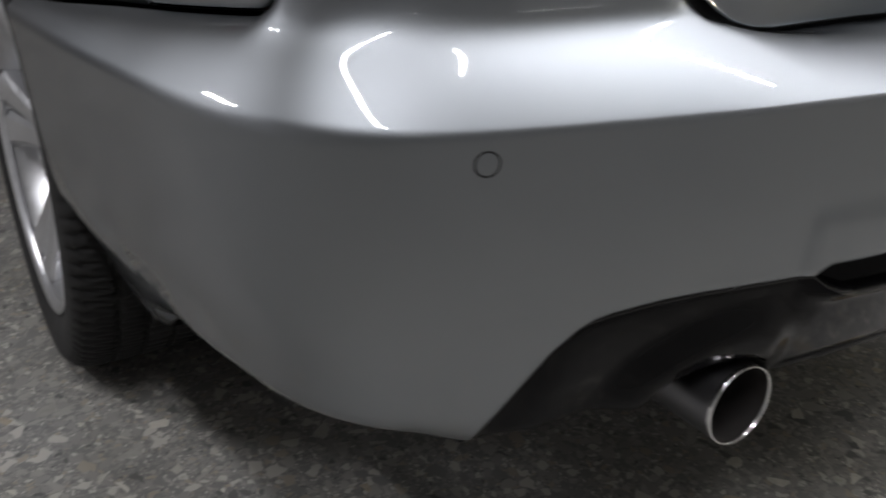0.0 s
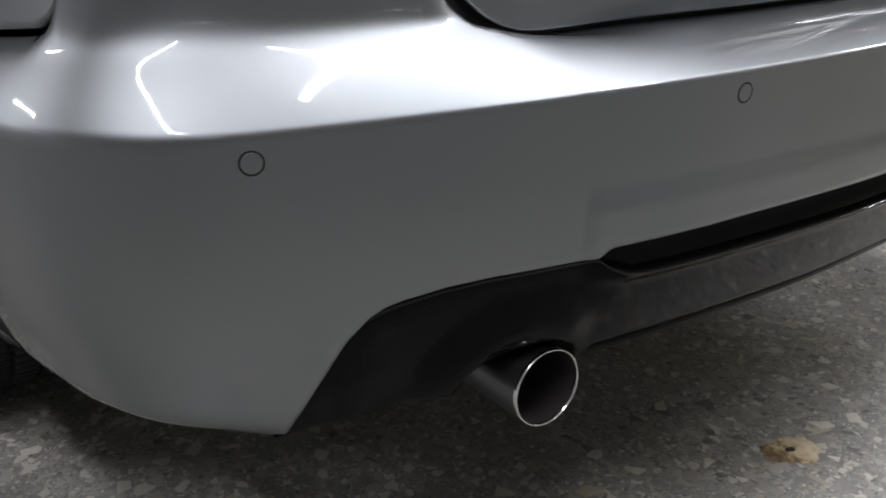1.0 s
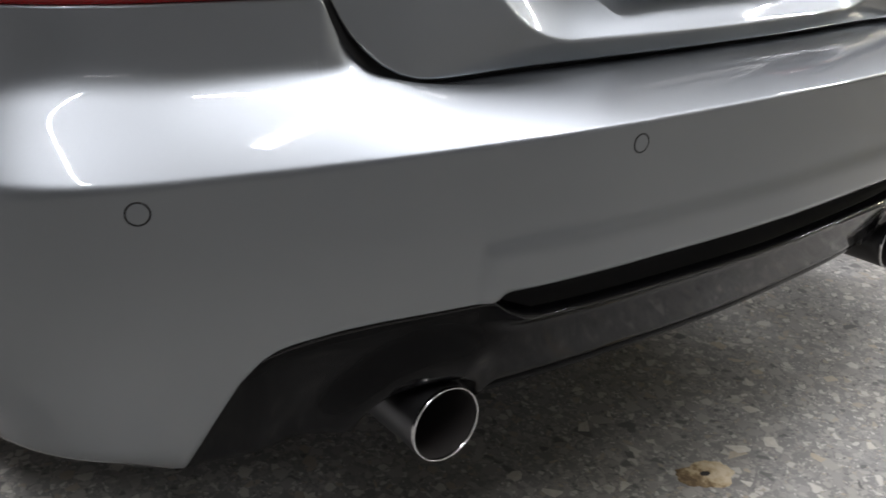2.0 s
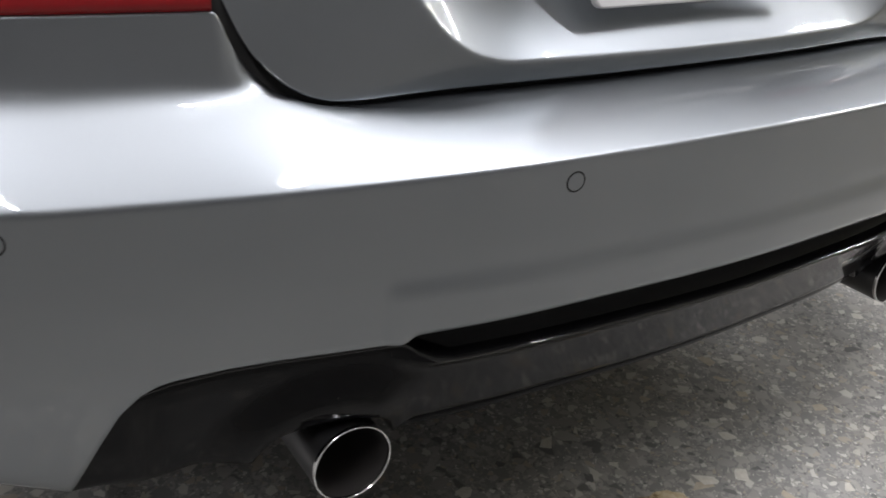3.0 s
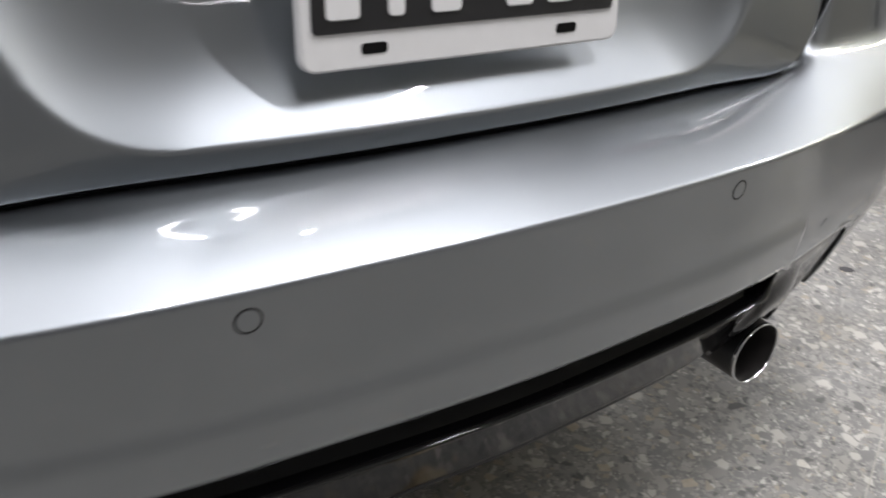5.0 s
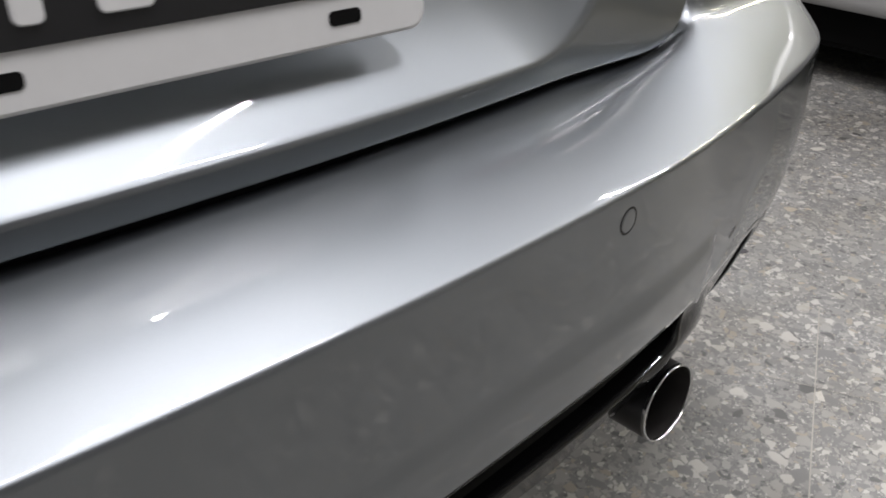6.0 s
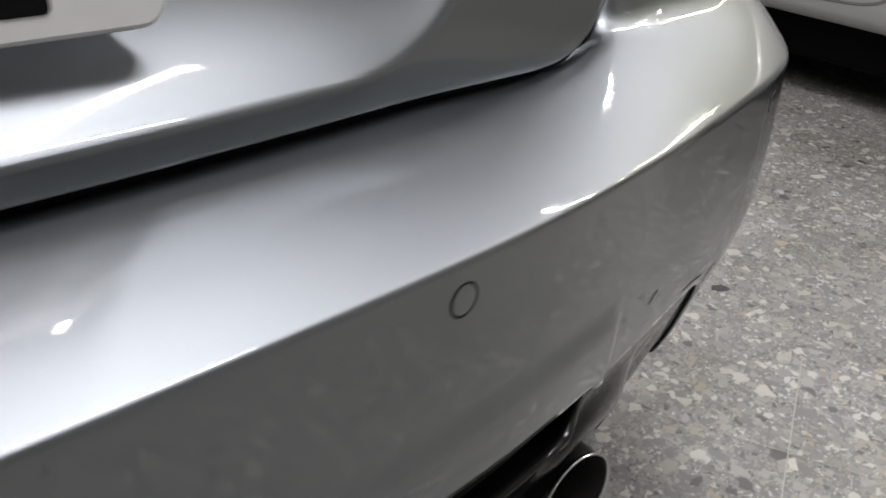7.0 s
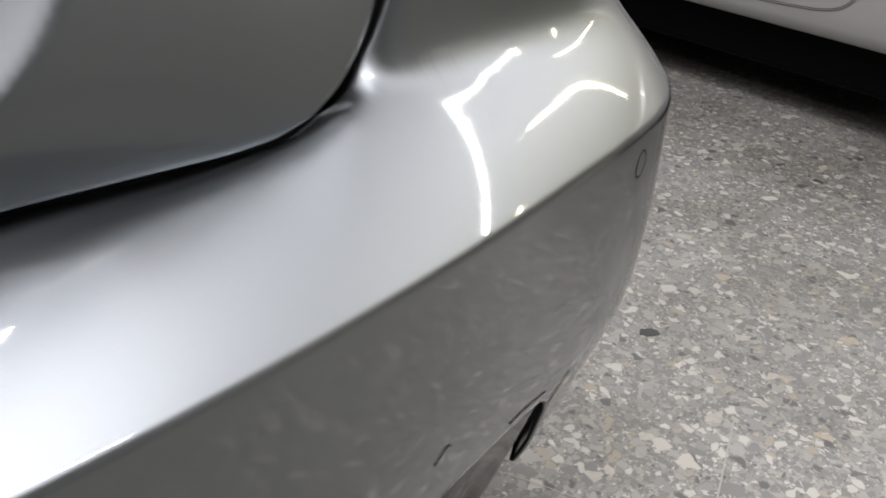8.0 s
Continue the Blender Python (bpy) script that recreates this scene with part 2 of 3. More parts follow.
for along, across, at, half, reach in ((JU, JV, Vector((1.10, 0.157, 0)), 0.0011, 0.11), (JV, JU, Vector((0.98, 0.102, 0)), 0.0006, 0.5)):
    bm = bmesh.new()
    top = [bm.verts.new(at + along * a + across * b + Vector((0, 0, 0.0009))) for a, b in ((-0.45, -half), (reach, -half), (reach, half), (-0.45, half))]
    f = bm.faces.new(top)
    tagged(part("floor_joint", bm, JOINT), "pale thin joint strip in the terrazzo floor", "floor joint", kind="structure")

# fixtures for all rows, the added fill lamps included
for x, y, turn, length, width, count, colour, watts in TUBES_AND_FILLS:
    bm = box_bm(-length / 2 - 0.03, length / 2 + 0.03, -0.045 - width / 2, 0.045 + width / 2, CEIL - 0.07, CEIL, 0.012)
    ob = part("ceiling_or_fill_light", bm, FIXTURE)
    ob.matrix_world = pose(x, y, 0, 0, 0, turn)
    tagged(ob, "white enamelled ceiling tube fixture, reflected in the paint or added as fill", "ceiling light", "ceiling tube lights")

# ---------------------------------------------------------------- the silver car
car = new("car")
tagged(car, "silver metallic saloon car parked on terrazzo floor", "car")

HALF = [(0, -0.008), (0.15, -0.003), (0.3, 0.008), (0.45, 0.035), (0.58, 0.067), (0.672, 0.092), (0.742, 0.120), (0.795, 0.163), (0.828, 0.222), (0.850, 0.303), (0.863, 0.39), (0.876, 0.50), (0.886, 0.64), (0.893, 0.80)]
PLAN = spline([(-HALF[1][0], HALF[1][1])] + HALF, 40)[40:]
for _ in range(60):
    PLAN[1:-1] = PLAN[1:-1] * 0.5 + (PLAN[:-2] + PLAN[2:]) * 0.25
    PLAN[0] = (0, PLAN[1][1])
PS = np.r_[0, np.cumsum(np.hypot(*np.diff(PLAN, axis=0).T))]
S_END = float(PS[-1])


def plan_at(s):
    """Place and inward normal of the bumper's crease line, right half, s metres from the middle."""
    x, y = np.interp(s, PS, PLAN[:, 0]), np.interp(s, PS, PLAN[:, 1])
    e = 0.012
    dx = np.interp(s + e, PS, PLAN[:, 0]) - np.interp(s - e, PS, PLAN[:, 0]) if s > e else 1.0
    dy = np.interp(s + e, PS, PLAN[:, 1]) - np.interp(s - e, PS, PLAN[:, 1]) if s > e else 0.0
    k = math.hypot(dx, dy)
    return x, y, -dy / k, dx / k


def s_x(x):
    return float(np.interp(x, PLAN[:, 0], PS))


def s_y(y):
    return float(np.interp(y, PLAN[40:, 1], PS[40:]))


def y_plan(x):
    return float(np.interp(abs(x), PLAN[:, 0], PLAN[:, 1]))


WINDOW = np.linspace(-1, 1, 13)
WEIGHTS = (1 - WINDOW**2) / (1 - WINDOW**2).sum()


def table(pairs, blur=0.0):
    """A function through the pairs, its corners rounded over that half width."""
    a = np.array(sorted(pairs))
    if not blur:
        return lambda v: float(np.interp(v, a[:, 0], a[:, 1]))
    return lambda v: float((np.interp(v + blur * WINDOW, a[:, 0], a[:, 1]) * WEIGHTS).sum())


face_in = table([(0.60, 0.0), (0.56, 0.0), (0.50, -0.0012), (0.46, 0.0005), (0.43, 0.0035), (0.40, 0.011), (0.38, 0.018), (0.33, 0.034), (0.28, 0.052), (0.25, 0.064), (0.20, 0.085)], 0.022)
crease_z = table([(0, 0.5945), (0.3, 0.5915), (s_x(0.55), 0.583), (s_x(0.68), 0.581), (s_y(0.34), 0.581), (S_END, 0.570)], 0.08)
ARC = [(0.0, 0.446), (0.22, 0.4455), (0.377, 0.4430), (0.386, 0.4345), (0.49, 0.4340), (0.53, 0.4315), (0.57, 0.4250), (0.585, 0.4205), (0.598, 0.4115), (0.615, 0.390), (0.64, 0.338), (0.665, 0.283)]
low_z = table([(s_x(x), z) for x, z in ARC] + [(s_x(0.69), 0.284), (s_x(0.72), 0.291), (s_y(0.25), 0.311), (s_y(0.39), 0.310), (s_y(0.52), 0.272), (s_y(0.64), 0.224), (S_END, 0.205)], 0.004)
GAP = [(0, 0.6242), (0.20, 0.6232), (0.306, 0.6221), (0.39, 0.6208), (0.42, 0.6215), (0.440, 0.6250), (0.456, 0.6330), (0.470, 0.6445), (0.4835, 0.6590), (0.4955, 0.683), (0.503, 0.708), (0.517, 0.745), (0.537, 0.82)]
LID_EDGE = [(0, 0.6287), (0.20, 0.6277), (0.306, 0.6264), (0.39, 0.6255), (0.415, 0.6275), (0.435, 0.6330), (0.452, 0.6425), (0.4655, 0.6545), (0.478, 0.6690), (0.488, 0.690), (0.496, 0.713), (0.508, 0.742), (0.53, 0.82)]
lid_edge = table([(-x, z) for x, z in LID_EDGE[1:]] + LID_EDGE, 0.006)
gap_z = table([(-x, z) for x, z in GAP[1:]] + GAP, 0.010)
gap_y = lambda x: 0.076 + 0.185 * x * x + 0.016 * (1 - smoothstep((abs(x) - 0.27) / 0.21))
tuck_in = table([(0, 0.0), (s_x(0.66), 0.0), (s_x(0.70), 0.014), (s_y(0.25), 0.032), (s_y(0.45), 0.032), (s_y(0.6), 0.014), (S_END, 0.006)], 0.03)
LAMP_Z = 0.701
break_d = table([(0, 0.100), (s_x(0.25), 0.1035), (s_x(0.33), 0.101), (s_x(0.40), 0.092), (s_x(0.47), 0.079), (s_x(0.58), 0.066), (s_x(0.67), 0.057), (s_y(0.28), 0.050), (s_y(0.42), 0.036), (s_y(0.6), 0.016), (S_END, 0.004)], 0.05)
break_z = table([(0, 0.643), (s_x(0.7), 0.641), (s_y(0.2), 0.637), (s_y(0.28), 0.630), (s_y(0.42), 0.612), (s_y(0.6), 0.592), (S_END, 0.578)], 0.05)


def s_top(x):
    """The station whose upper edge, set in from the crease line, lies at that x."""
    best = s_x(x)
    for _ in range(12):
        px, _y, nx, _n = plan_at(best)
        best += x - (px + nx * (break_d(best) + 0.009))
    return best


top_z = table([(s_top(x), z) for x, z in GAP if x <= 0.4960] + [(s_top(0.5015), LAMP_Z), (s_y(0.196), LAMP_Z), (s_y(0.207), 0.682), (s_y(0.214), 0.661), (s_y(0.224), 0.646), (s_y(0.242), 0.6365), (s_y(0.27), 0.633), (s_y(0.42), 0.6165), (s_y(0.6), 0.597), (S_END, 0.580)], 0.006)


def arch_y(z):
    return 0.97 - math.sqrt(max(0.01, 0.345**2 - (z - 0.33) ** 2))


def skin(s, d, z, side):
    """A point d metres inside the crease line's upright at s, at height z."""
    x, y, nx, ny = plan_at(s)
    if y > 0.45:
        y2 = 0.45 + (y - 0.45) / (0.80 - 0.45) * (arch_y(z) - 0.45)
        x, y, nx, ny = plan_at(s_y(y2))
    return (side * (x + nx * d), y + ny * d, z)


HOLLOW = 0.0065
RISE = (0.06, 0.3, 0.6, 0.85, 0.95, 0.985, 1.0)


def column(s):
    """The bumper's profile at s, from its lower edge up, as (d, z)."""
    x = plan_at(s)[0]
    zc, zl, zt = crease_z(s), low_z(s), max(top_z(s), crease_z(s) + 0.006)
    tuck = tuck_in(s)
    side_full = 0.65 * smoothstep((plan_at(s)[1] - 0.40) / 0.30)
    full_at = lambda z: 1 - side_full * smoothstep((z - 0.31) / 0.10)
    full = full_at(zl)
    pts = [(full * face_in(zl) + tuck + 0.0040, zl + 0.0008), (full * face_in(zl) + tuck + 0.0014, zl)]
    soft = 0.0036 + 0.0010 * smoothstep((x - 0.46) / 0.10) + 0.0045 * smoothstep((x - 0.68) / 0.12)
    hollow = HOLLOW + 0.0075 * smoothstep((x - 0.49) / 0.07)
    for z in np.linspace(zl + 0.002, zc - 2.1 * soft - 0.004, 24):
        centre = smoothstep((0.408 - x) / 0.016) * smoothstep((0.503 - z) / 0.022)
        pts.append((full_at(z) * face_in(z) + tuck * max(0.0, 1 - (z - zl) / 0.032) ** 2 - 0.0040 * centre, z))
    pts += [(face_in(zc - 2.1 * soft), zc - 2.1 * soft), (0.0, zc)]
    inner, zb = break_d(s), break_z(s) if x < 0.62 else min(break_z(s), zt - 0.001)
    sweep = []
    px, py, nx, ny = plan_at(s)
    edge_x = min(px + nx * inner, 0.47)
    zg = min(gap_z(edge_x), 0.6268)
    reach = inner
    for t in [0.055] + list(np.linspace(0.12, 1, 18)):
        # centre ledge, outer ledge, and the ridge between them that fades away from the lid
        low = zc + (zg - zc) * (1.46 * t - 0.46 * t * t)
        out = zc + (zb - zc) * (1.20 * t - 0.20 * t * t) + 0.0050 * t * (1 - t) * math.exp(-(((px + nx * reach * t - 0.52) / 0.07) ** 2))
        ridge, wide = 0.471 - 0.085 * (1 - t), 0.052 + min(0.15, 0.7 * (1 - t))
        u = min(1.0, max(0.0, (ridge - px - nx * reach * t) / wide))
        k = 1 - (1 - u) ** 1.8
        sweep.append((reach * t, out + (low - out) * k))
    x = px + nx * reach
    d1, z1 = sweep[-1]
    free = smoothstep((x - 0.450) / 0.03)
    zt = z1 + 0.0004 + max(0.0, zt - z1) * smoothstep((x - 0.452) / 0.015)
    rise = [(d1 + (0.002 + 0.008 * free) * t, z1 + (zt - z1) * t) for t in RISE]
    # ledge and rise as one soft curve, with a wide hollow at their meeting
    run = np.array([(0.0, zc)] + sweep + rise)
    far = np.r_[0, np.cumsum(np.hypot(*np.diff(run, axis=0).T))]
    at = np.linspace(0, far[-1], 49)
    run = np.stack([np.interp(at, far, run[:, 0]), np.interp(at, far, run[:, 1])], 1)
    for _ in range(int(2 * (hollow / at[1]) ** 2)):
        run[1:-1] = run[1:-1] * 0.5 + (run[:-2] + run[2:]) * 0.25
    far = np.r_[0, np.cumsum(np.hypot(*np.diff(run, axis=0).T))]
    at = np.linspace(2.1 * soft, far[-1], 48)
    pts += [(float(np.interp(v, far, run[:, 0])), float(np.interp(v, far, run[:, 1]))) for v in at]
    d2, z2 = pts[-1]
    pts += [(d2 + 0.0008, z2 + 0.0002), (d2 + 0.002, z2 - 0.0006), (d2 + 0.004, z2 - 0.003), (d2 + 0.006, z2 - 0.012)]
    return fillet(pts, 27, soft, 8)


stations = sorted(set([round(v, 4) for v in np.arange(0, S_END, 0.005)] + [round(v, 4) for v in np.arange(s_x(0.40), s_x(0.56), 0.0015)] + [round(v, 4) for v in np.arange(s_x(0.56), s_x(0.72), 0.003)] + [round(v, 4) for v in np.arange(s_y(0.18), s_y(0.34), 0.0025)] + [S_END]))
columns = [(s, column(s)) for s in stations]
sheet = [[skin(s, d, z, -1) for d, z in prof] for s, prof in reversed(columns[1:])] + [[skin(s, d, z, 1) for d, z in prof] for s, prof in columns]
cover = grid("rear_bumper", sheet, [SILVER, MATTE_BLACK], flip=True)
for p in cover.data.polygons:
    if p.index % (len(sheet[0]) - 1) == 0:
        p.material_index = 1
bumper = under(thick(cover, 0.003), car, "silver metallic painted bumper cover with a sharp crease")


def face_pose(x, z, inset=0.0):
    """The pose on the bumper's face at x and height z: local z points out of the face."""
    side = -1 if x < 0 else 1
    s = s_x(abs(x))
    p = Vector(skin(s, face_in(z) + inset, z, side))
    tx = Vector(skin(s + 0.01, face_in(z), z, 1)) - Vector(skin(s - 0.01, face_in(z), z, 1))
    tx = Vector((tx.x, tx.y * side, tx.z)).normalized()
    tz = (Vector(skin(s, face_in(z + 0.01), z + 0.01, side)) - Vector(skin(s, face_in(z - 0.01), z - 0.01, side))).normalized()
    out = tx.cross(tz).normalized()
    m = Matrix((tx, tz, out)).transposed().to_4x4()
    m.translation = p
    return m


def ring_profile(name, profile, mat, segments=48):
    """A lathe about z of (radius, height) points."""
    rows = [[(r * math.cos(a), r * math.sin(a), h) for a in np.linspace(0, 2 * math.pi, segments, endpoint=False)] for r, h in profile]
    return grid(name, rows, mat, closed=True)


for x, z in ((-0.6815, 0.560), (-0.237, 0.571), (0.237, 0.571), (0.678, 0.557)):
    sensor = ring_profile("parking_sensor", [(0.0001, 0.0004), (0.004, 0.0004), (0.0074, 0.0004), (0.0080, 0.0003), (0.0082, 0.0001), (0.0083, -0.002)][::-1], SILVER, 40)
    gasket = ring_profile("gasket", [(0.0083, 0.0001), (0.0085, 0.0003), (0.0095, 0.0003), (0.0099, 0.0000)], SLOT, 40)
    sensor.matrix_world = face_pose(x, z)
    under(sensor, bumper, "round parking sensor painted silver")
    gasket.parent = sensor

# thin dark scuffs low on the bumper's right corner
def scuff(points, half):
    rows = []
    path = spline(points, 8)
    for (x, z), (xa, za), (xb, zb) in zip(path, np.vstack([path[:1], path[:-1]]), np.vstack([path[1:], path[-1:]])):
        u = np.array([xb - xa, zb - za])
        n = np.array([-u[1], u[0]]) / max(1e-9, np.linalg.norm(u)) * half
        rows.append([tuple(skin(s_x(x + k * n[0]), face_in(z + k * n[1]) - 0.0004 - 0.0004 * (k == 0), z + k * n[1], 1)) for k in (-1, 0, 1)])
    under(grid("scuff_mark", rows, MATTE_BLACK), bumper, "thin dark scuff in the paint")


scuff([(0.605, 0.402), (0.609, 0.412), (0.617, 0.421), (0.624, 0.424)], 0.0007)
scuff([(0.452, 0.470), (0.462, 0.476), (0.466, 0.474)], 0.0006)
scuff([(0.535, 0.4395), (0.56, 0.437), (0.585, 0.431)], 0.0006)

# diffuser: glossy black valance with a lip and an arch over each tail pipe
PIPE_X, PIPE_Y, PIPE_Z, PIPE_R = 0.420, 0.046, 0.300, 0.040
lip_z = table([(0, 0.411), (0.335, 0.412), (0.355, 0.416), (0.370, 0.423), (0.381, 0.4320), (0.3845, 0.4328), (0.49, 0.4318), (0.53, 0.4285), (0.57, 0.4212), (0.585, 0.4165), (0.595, 0.4105), (0.613, 0.3895), (0.634, 0.338), (0.653, 0.282)])
base_z = table([(0, 0.319), (0.30, 0.321), (0.348, 0.319), (0.362, 0.303), (0.52, 0.297), (0.58, 0.289), (0.653, 0.275)])


def valance_y(x, z):
    """The valance's face, just inside the bumper's face line."""
    ax = abs(x)
    s = s_x(ax)
    _, y, _, ny = plan_at(s)
    out = y + (face_in(z) + 0.004 + 0.06 * max(0.0, 0.43 - z) * (1 - smoothstep((ax - 0.53) / 0.06))) / max(ny, 0.5)
    out += 0.008 * smoothstep((ax - 0.585) / 0.05)
    w = smoothstep((ax - 0.35) / 0.05)
    # swelling round the tail pipe
    out -= 0.015 * smoothstep((0.118 - math.hypot(ax - 0.432, z - 0.300)) / 0.05)
    mid = y + max(0.0, 0.425 - z) * 0.42 - 0.008 * math.exp(-(((z - 0.413) / 0.008) ** 2))
    return mid * (1 - w) + out * w


def notch_z(x):
    """The valance's lower edge, raised over each pipe."""
    u = (abs(x) - 0.432) / 0.068
    low = base_z(abs(x))
    if abs(u) >= 1:
        return low
    return max(low, 0.285 + 0.063 * (1 - abs(u) ** 2.6) ** (1 / 2.2))


xs = sorted(set([round(v, 4) for v in np.arange(-0.653, 0.6531, 0.005)] + [round(sg * v, 4) for sg in (-1, 1) for v in np.arange(0.325, 0.653, 0.0025)] + [-0.653, 0.653]))
rows = []
for x in xs:
    zt, zb = lip_z(abs(x)), notch_z(x)
    zb = min(zb, zt - 0.002)
    prof = [(valance_y(x, zt) + 0.045, zt + 0.006), (valance_y(x, zt) + 0.020, zt + 0.002), (valance_y(x, zt) + 0.007, zt + 0.0008), (valance_y(x, zt) + 0.0035, zt + 0.0002), (valance_y(x, zt) + 0.0012, zt - 0.0012)]
    prof += [(valance_y(x, z), z) for z in np.linspace(zt - 0.0035, zb, 16)]
    y = valance_y(x, zb)
    prof += [(y + 0.002, zb - 0.002), (y + 0.010, zb - 0.003), (y + 0.05, zb + 0.004)]
    rows.append([(x, py, pz) for py, pz in prof])
valance = grid("diffuser", rows, [GLOSS_BLACK, LIP_HIGHLIGHT_BLACK])
# lip faces take the glossier copy, for the bright line
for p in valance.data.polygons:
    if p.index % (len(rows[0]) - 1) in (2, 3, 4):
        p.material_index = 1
diffuser = under(valance, car, "gloss black plastic rear diffuser")
# second blade, set back a little under the valance between the pipes
rows = []
for x in np.linspace(-0.352, 0.352, 90):
    y, z = valance_y(x, 0.319) + 0.003, 0.3195
    rows.append([(x, y + dy, z + dz) for dy, dz in ((0.05, 0.0), (0.009, -0.0015), (0.005, -0.004), (0.0065, -0.015), (0.008, -0.0175), (0.012, -0.0185), (0.06, -0.016))])
under(grid("lower_blade", rows, GLOSS_BLACK), diffuser, "black lower edge blade")
# matt recess between bumper edge and lip
rows = []
for x in np.linspace(-0.392, 0.392, 120):
    y = y_plan(x)
    rows.append([(x, y + 0.012, 0.452), (x, y + 0.030, 0.446), (x, y + 0.036, 0.432), (x, y + 0.028, 0.420), (x, y + 0.014, 0.4125)])
under(grid("slot_insert", rows, SLOT), diffuser, "matt black recessed slot insert")

# tail pipes
for side in (-1, 1):
    prof = [(0.030, 0.28), (0.0385, 0.16), (0.0392, 0.03), (0.0398, 0.003), (0.0400, 0.0), (0.0397, -0.0014), (0.0390, -0.0018), (0.0383, -0.0012), (0.0380, 0.002)]
    pipe = ring_profile("exhaust_tip", prof, [DARK_STEEL, STEEL], 56)
    for p in pipe.data.polygons:
        if p.index >= 3 * 56:
            p.material_index = 1
    bore = ring_profile("bore", [(0.0380, 0.002), (0.0374, 0.02), (0.037, 0.12), (0.0001, 0.125)], SOOT, 56)
    pipe.matrix_world = Matrix.Translation((side * PIPE_X, PIPE_Y, PIPE_Z)) @ pose(0, 0, 0, -90 - 2.5, 0, 0)
    under(pipe, car, "round steel exhaust tip with a bright rim")
    under(bore, pipe, "sooty black bore")
    # dark liner of the arch round the pipe
    rows = []
    for a in np.linspace(-0.15, math.pi + 0.15, 30):
        cx, cz = side * 0.432 + 0.071 * math.cos(a), 0.285 + 0.064 * max(0, math.sin(a)) ** 0.8
        cz = max(cz, base_z(abs(cx)) + 0.003)
        rows.append([(cx, valance_y(cx, cz) + 0.004, cz), (cx, 0.20, cz + 0.004)])
    under(grid("pipe_recess", rows, SHELL), diffuser, "dark recess round the exhaust tip")

# boot lid with its plate recess
def lid_y(x, z):
    # lower lip tucked in under the recess, leaning back towards the corners
    lip = 0.002 - 0.26 * (z - 0.63) + 0.0054 * math.log1p(math.exp(min(30.0, (z - 0.660) / 0.012)))
    lean = 0.005 + 0.25 * (z - 0.64) + 0.34 * max(0.0, z - 0.66) ** 2
    k = smoothstep((abs(x) - 0.25) / 0.21)
    y = gap_y(x) - 0.006 + lip + (lean - lip) * k + 0.004 * math.exp(-max(0.0, z - 0.624) / 0.012) + 0.003 * smoothstep((abs(x) - 0.40) / 0.09)
    wide = 0.306 + (z - 0.653) * 0.52
    a, b = z - 0.6490, (wide - abs(x)) * 0.88
    k = 0.062
    h = max(0.0, k - abs(a - b)) / k
    sd = min(a, b) - h * h * k * 0.25
    if sd > 0:
        y += max(0.03, 0.149 + 0.22 * (z - 0.69) - y) * (1 - math.exp(-sd / (0.033 + 0.006 * smoothstep((abs(x) - 0.16) / 0.1))))
    return y


lid_x = sorted(set([round(v, 4) for v in np.arange(-0.524, 0.5241, 0.004)] + [round(sg * v, 4) for sg in (-1, 1) for v in np.arange(0.40, 0.5245, 0.002)]))
LID_TOP = 0.97
rows = []
for x in lid_x:
    zb = lid_edge(x)
    zs = list(zb + (0.70 - min(zb, 0.69)) * np.linspace(0, 1, 34)) if zb < 0.69 else list(np.linspace(zb, zb + 0.02, 34))
    zs += list(np.linspace(zs[-1], LID_TOP, 34))[1:]
    prof = [(lid_y(x, zb) + 0.008, zb + 0.006), (lid_y(x, zb) + 0.004, zb + 0.0005), (lid_y(x, zb) + 0.0015, zb)]
    prof += [(lid_y(x, z), z + 0.0015 * (z == zs[0])) for z in zs]
    y = prof[-1][0]
    prof += [(y + 0.01, LID_TOP + 0.008), (y + 0.05, LID_TOP + 0.015), (y + 0.45, LID_TOP + 0.02)]
    rows.append([(x, py, pz) for py, pz in prof])
lid = under(grid("boot_lid", rows, SILVER, flip=True), car, "silver boot lid with a number plate recess")

# black strip added behind the shut line, so that its shade reads black
rows = []
gap_path = [(-x, z) for x, z in reversed(GAP[1:])] + list(GAP)
for (x, z), (xa, za), (xb, zb) in zip(gap_path, [gap_path[0]] + gap_path[:-1], gap_path[1:] + [gap_path[-1]]):
    t = Vector((xb - xa, 0, zb - za)).normalized()
    n = Vector((-t.z, 0, t.x))
    p = Vector((x, gap_y(x) + 0.007 + 0.008 * smoothstep((abs(x) - 0.40) / 0.09), z)) + n * 0.003
    rows.append([tuple(p - n * 0.016 + Vector((0, 0.008, 0))), tuple(p + Vector((0, 0.002, 0))), tuple(p + n * 0.016 + Vector((0, 0.008, 0)))])
under(grid("gap_shade_strip", rows, SLOT), car, "black backing strip standing for the shade in the shut line")

# number plate: white holder, black plate, plain bars for its characters
plate = new("number_plate")
plate.matrix_world = pose(0.0, 0.110, 0.688, -8.5, 0, 0)
under(plate, car, "black number plate with white characters in a white holder")
PW, PH = 0.302, 0.165


def rounded_rect(w, z0, z1, r, n=8):
    out = []
    for cx, cz, a0 in ((w / 2 - r, z0 + r, -90), (w / 2 - r, z1 - r, 0), (-w / 2 + r, z1 - r, 90), (-w / 2 + r, z0 + r, 180)):
        out += [(cx + r * math.cos(math.radians(a0 + 90 * i / n)), cz + r * math.sin(math.radians(a0 + 90 * i / n))) for i in range(n + 1)]
    return out


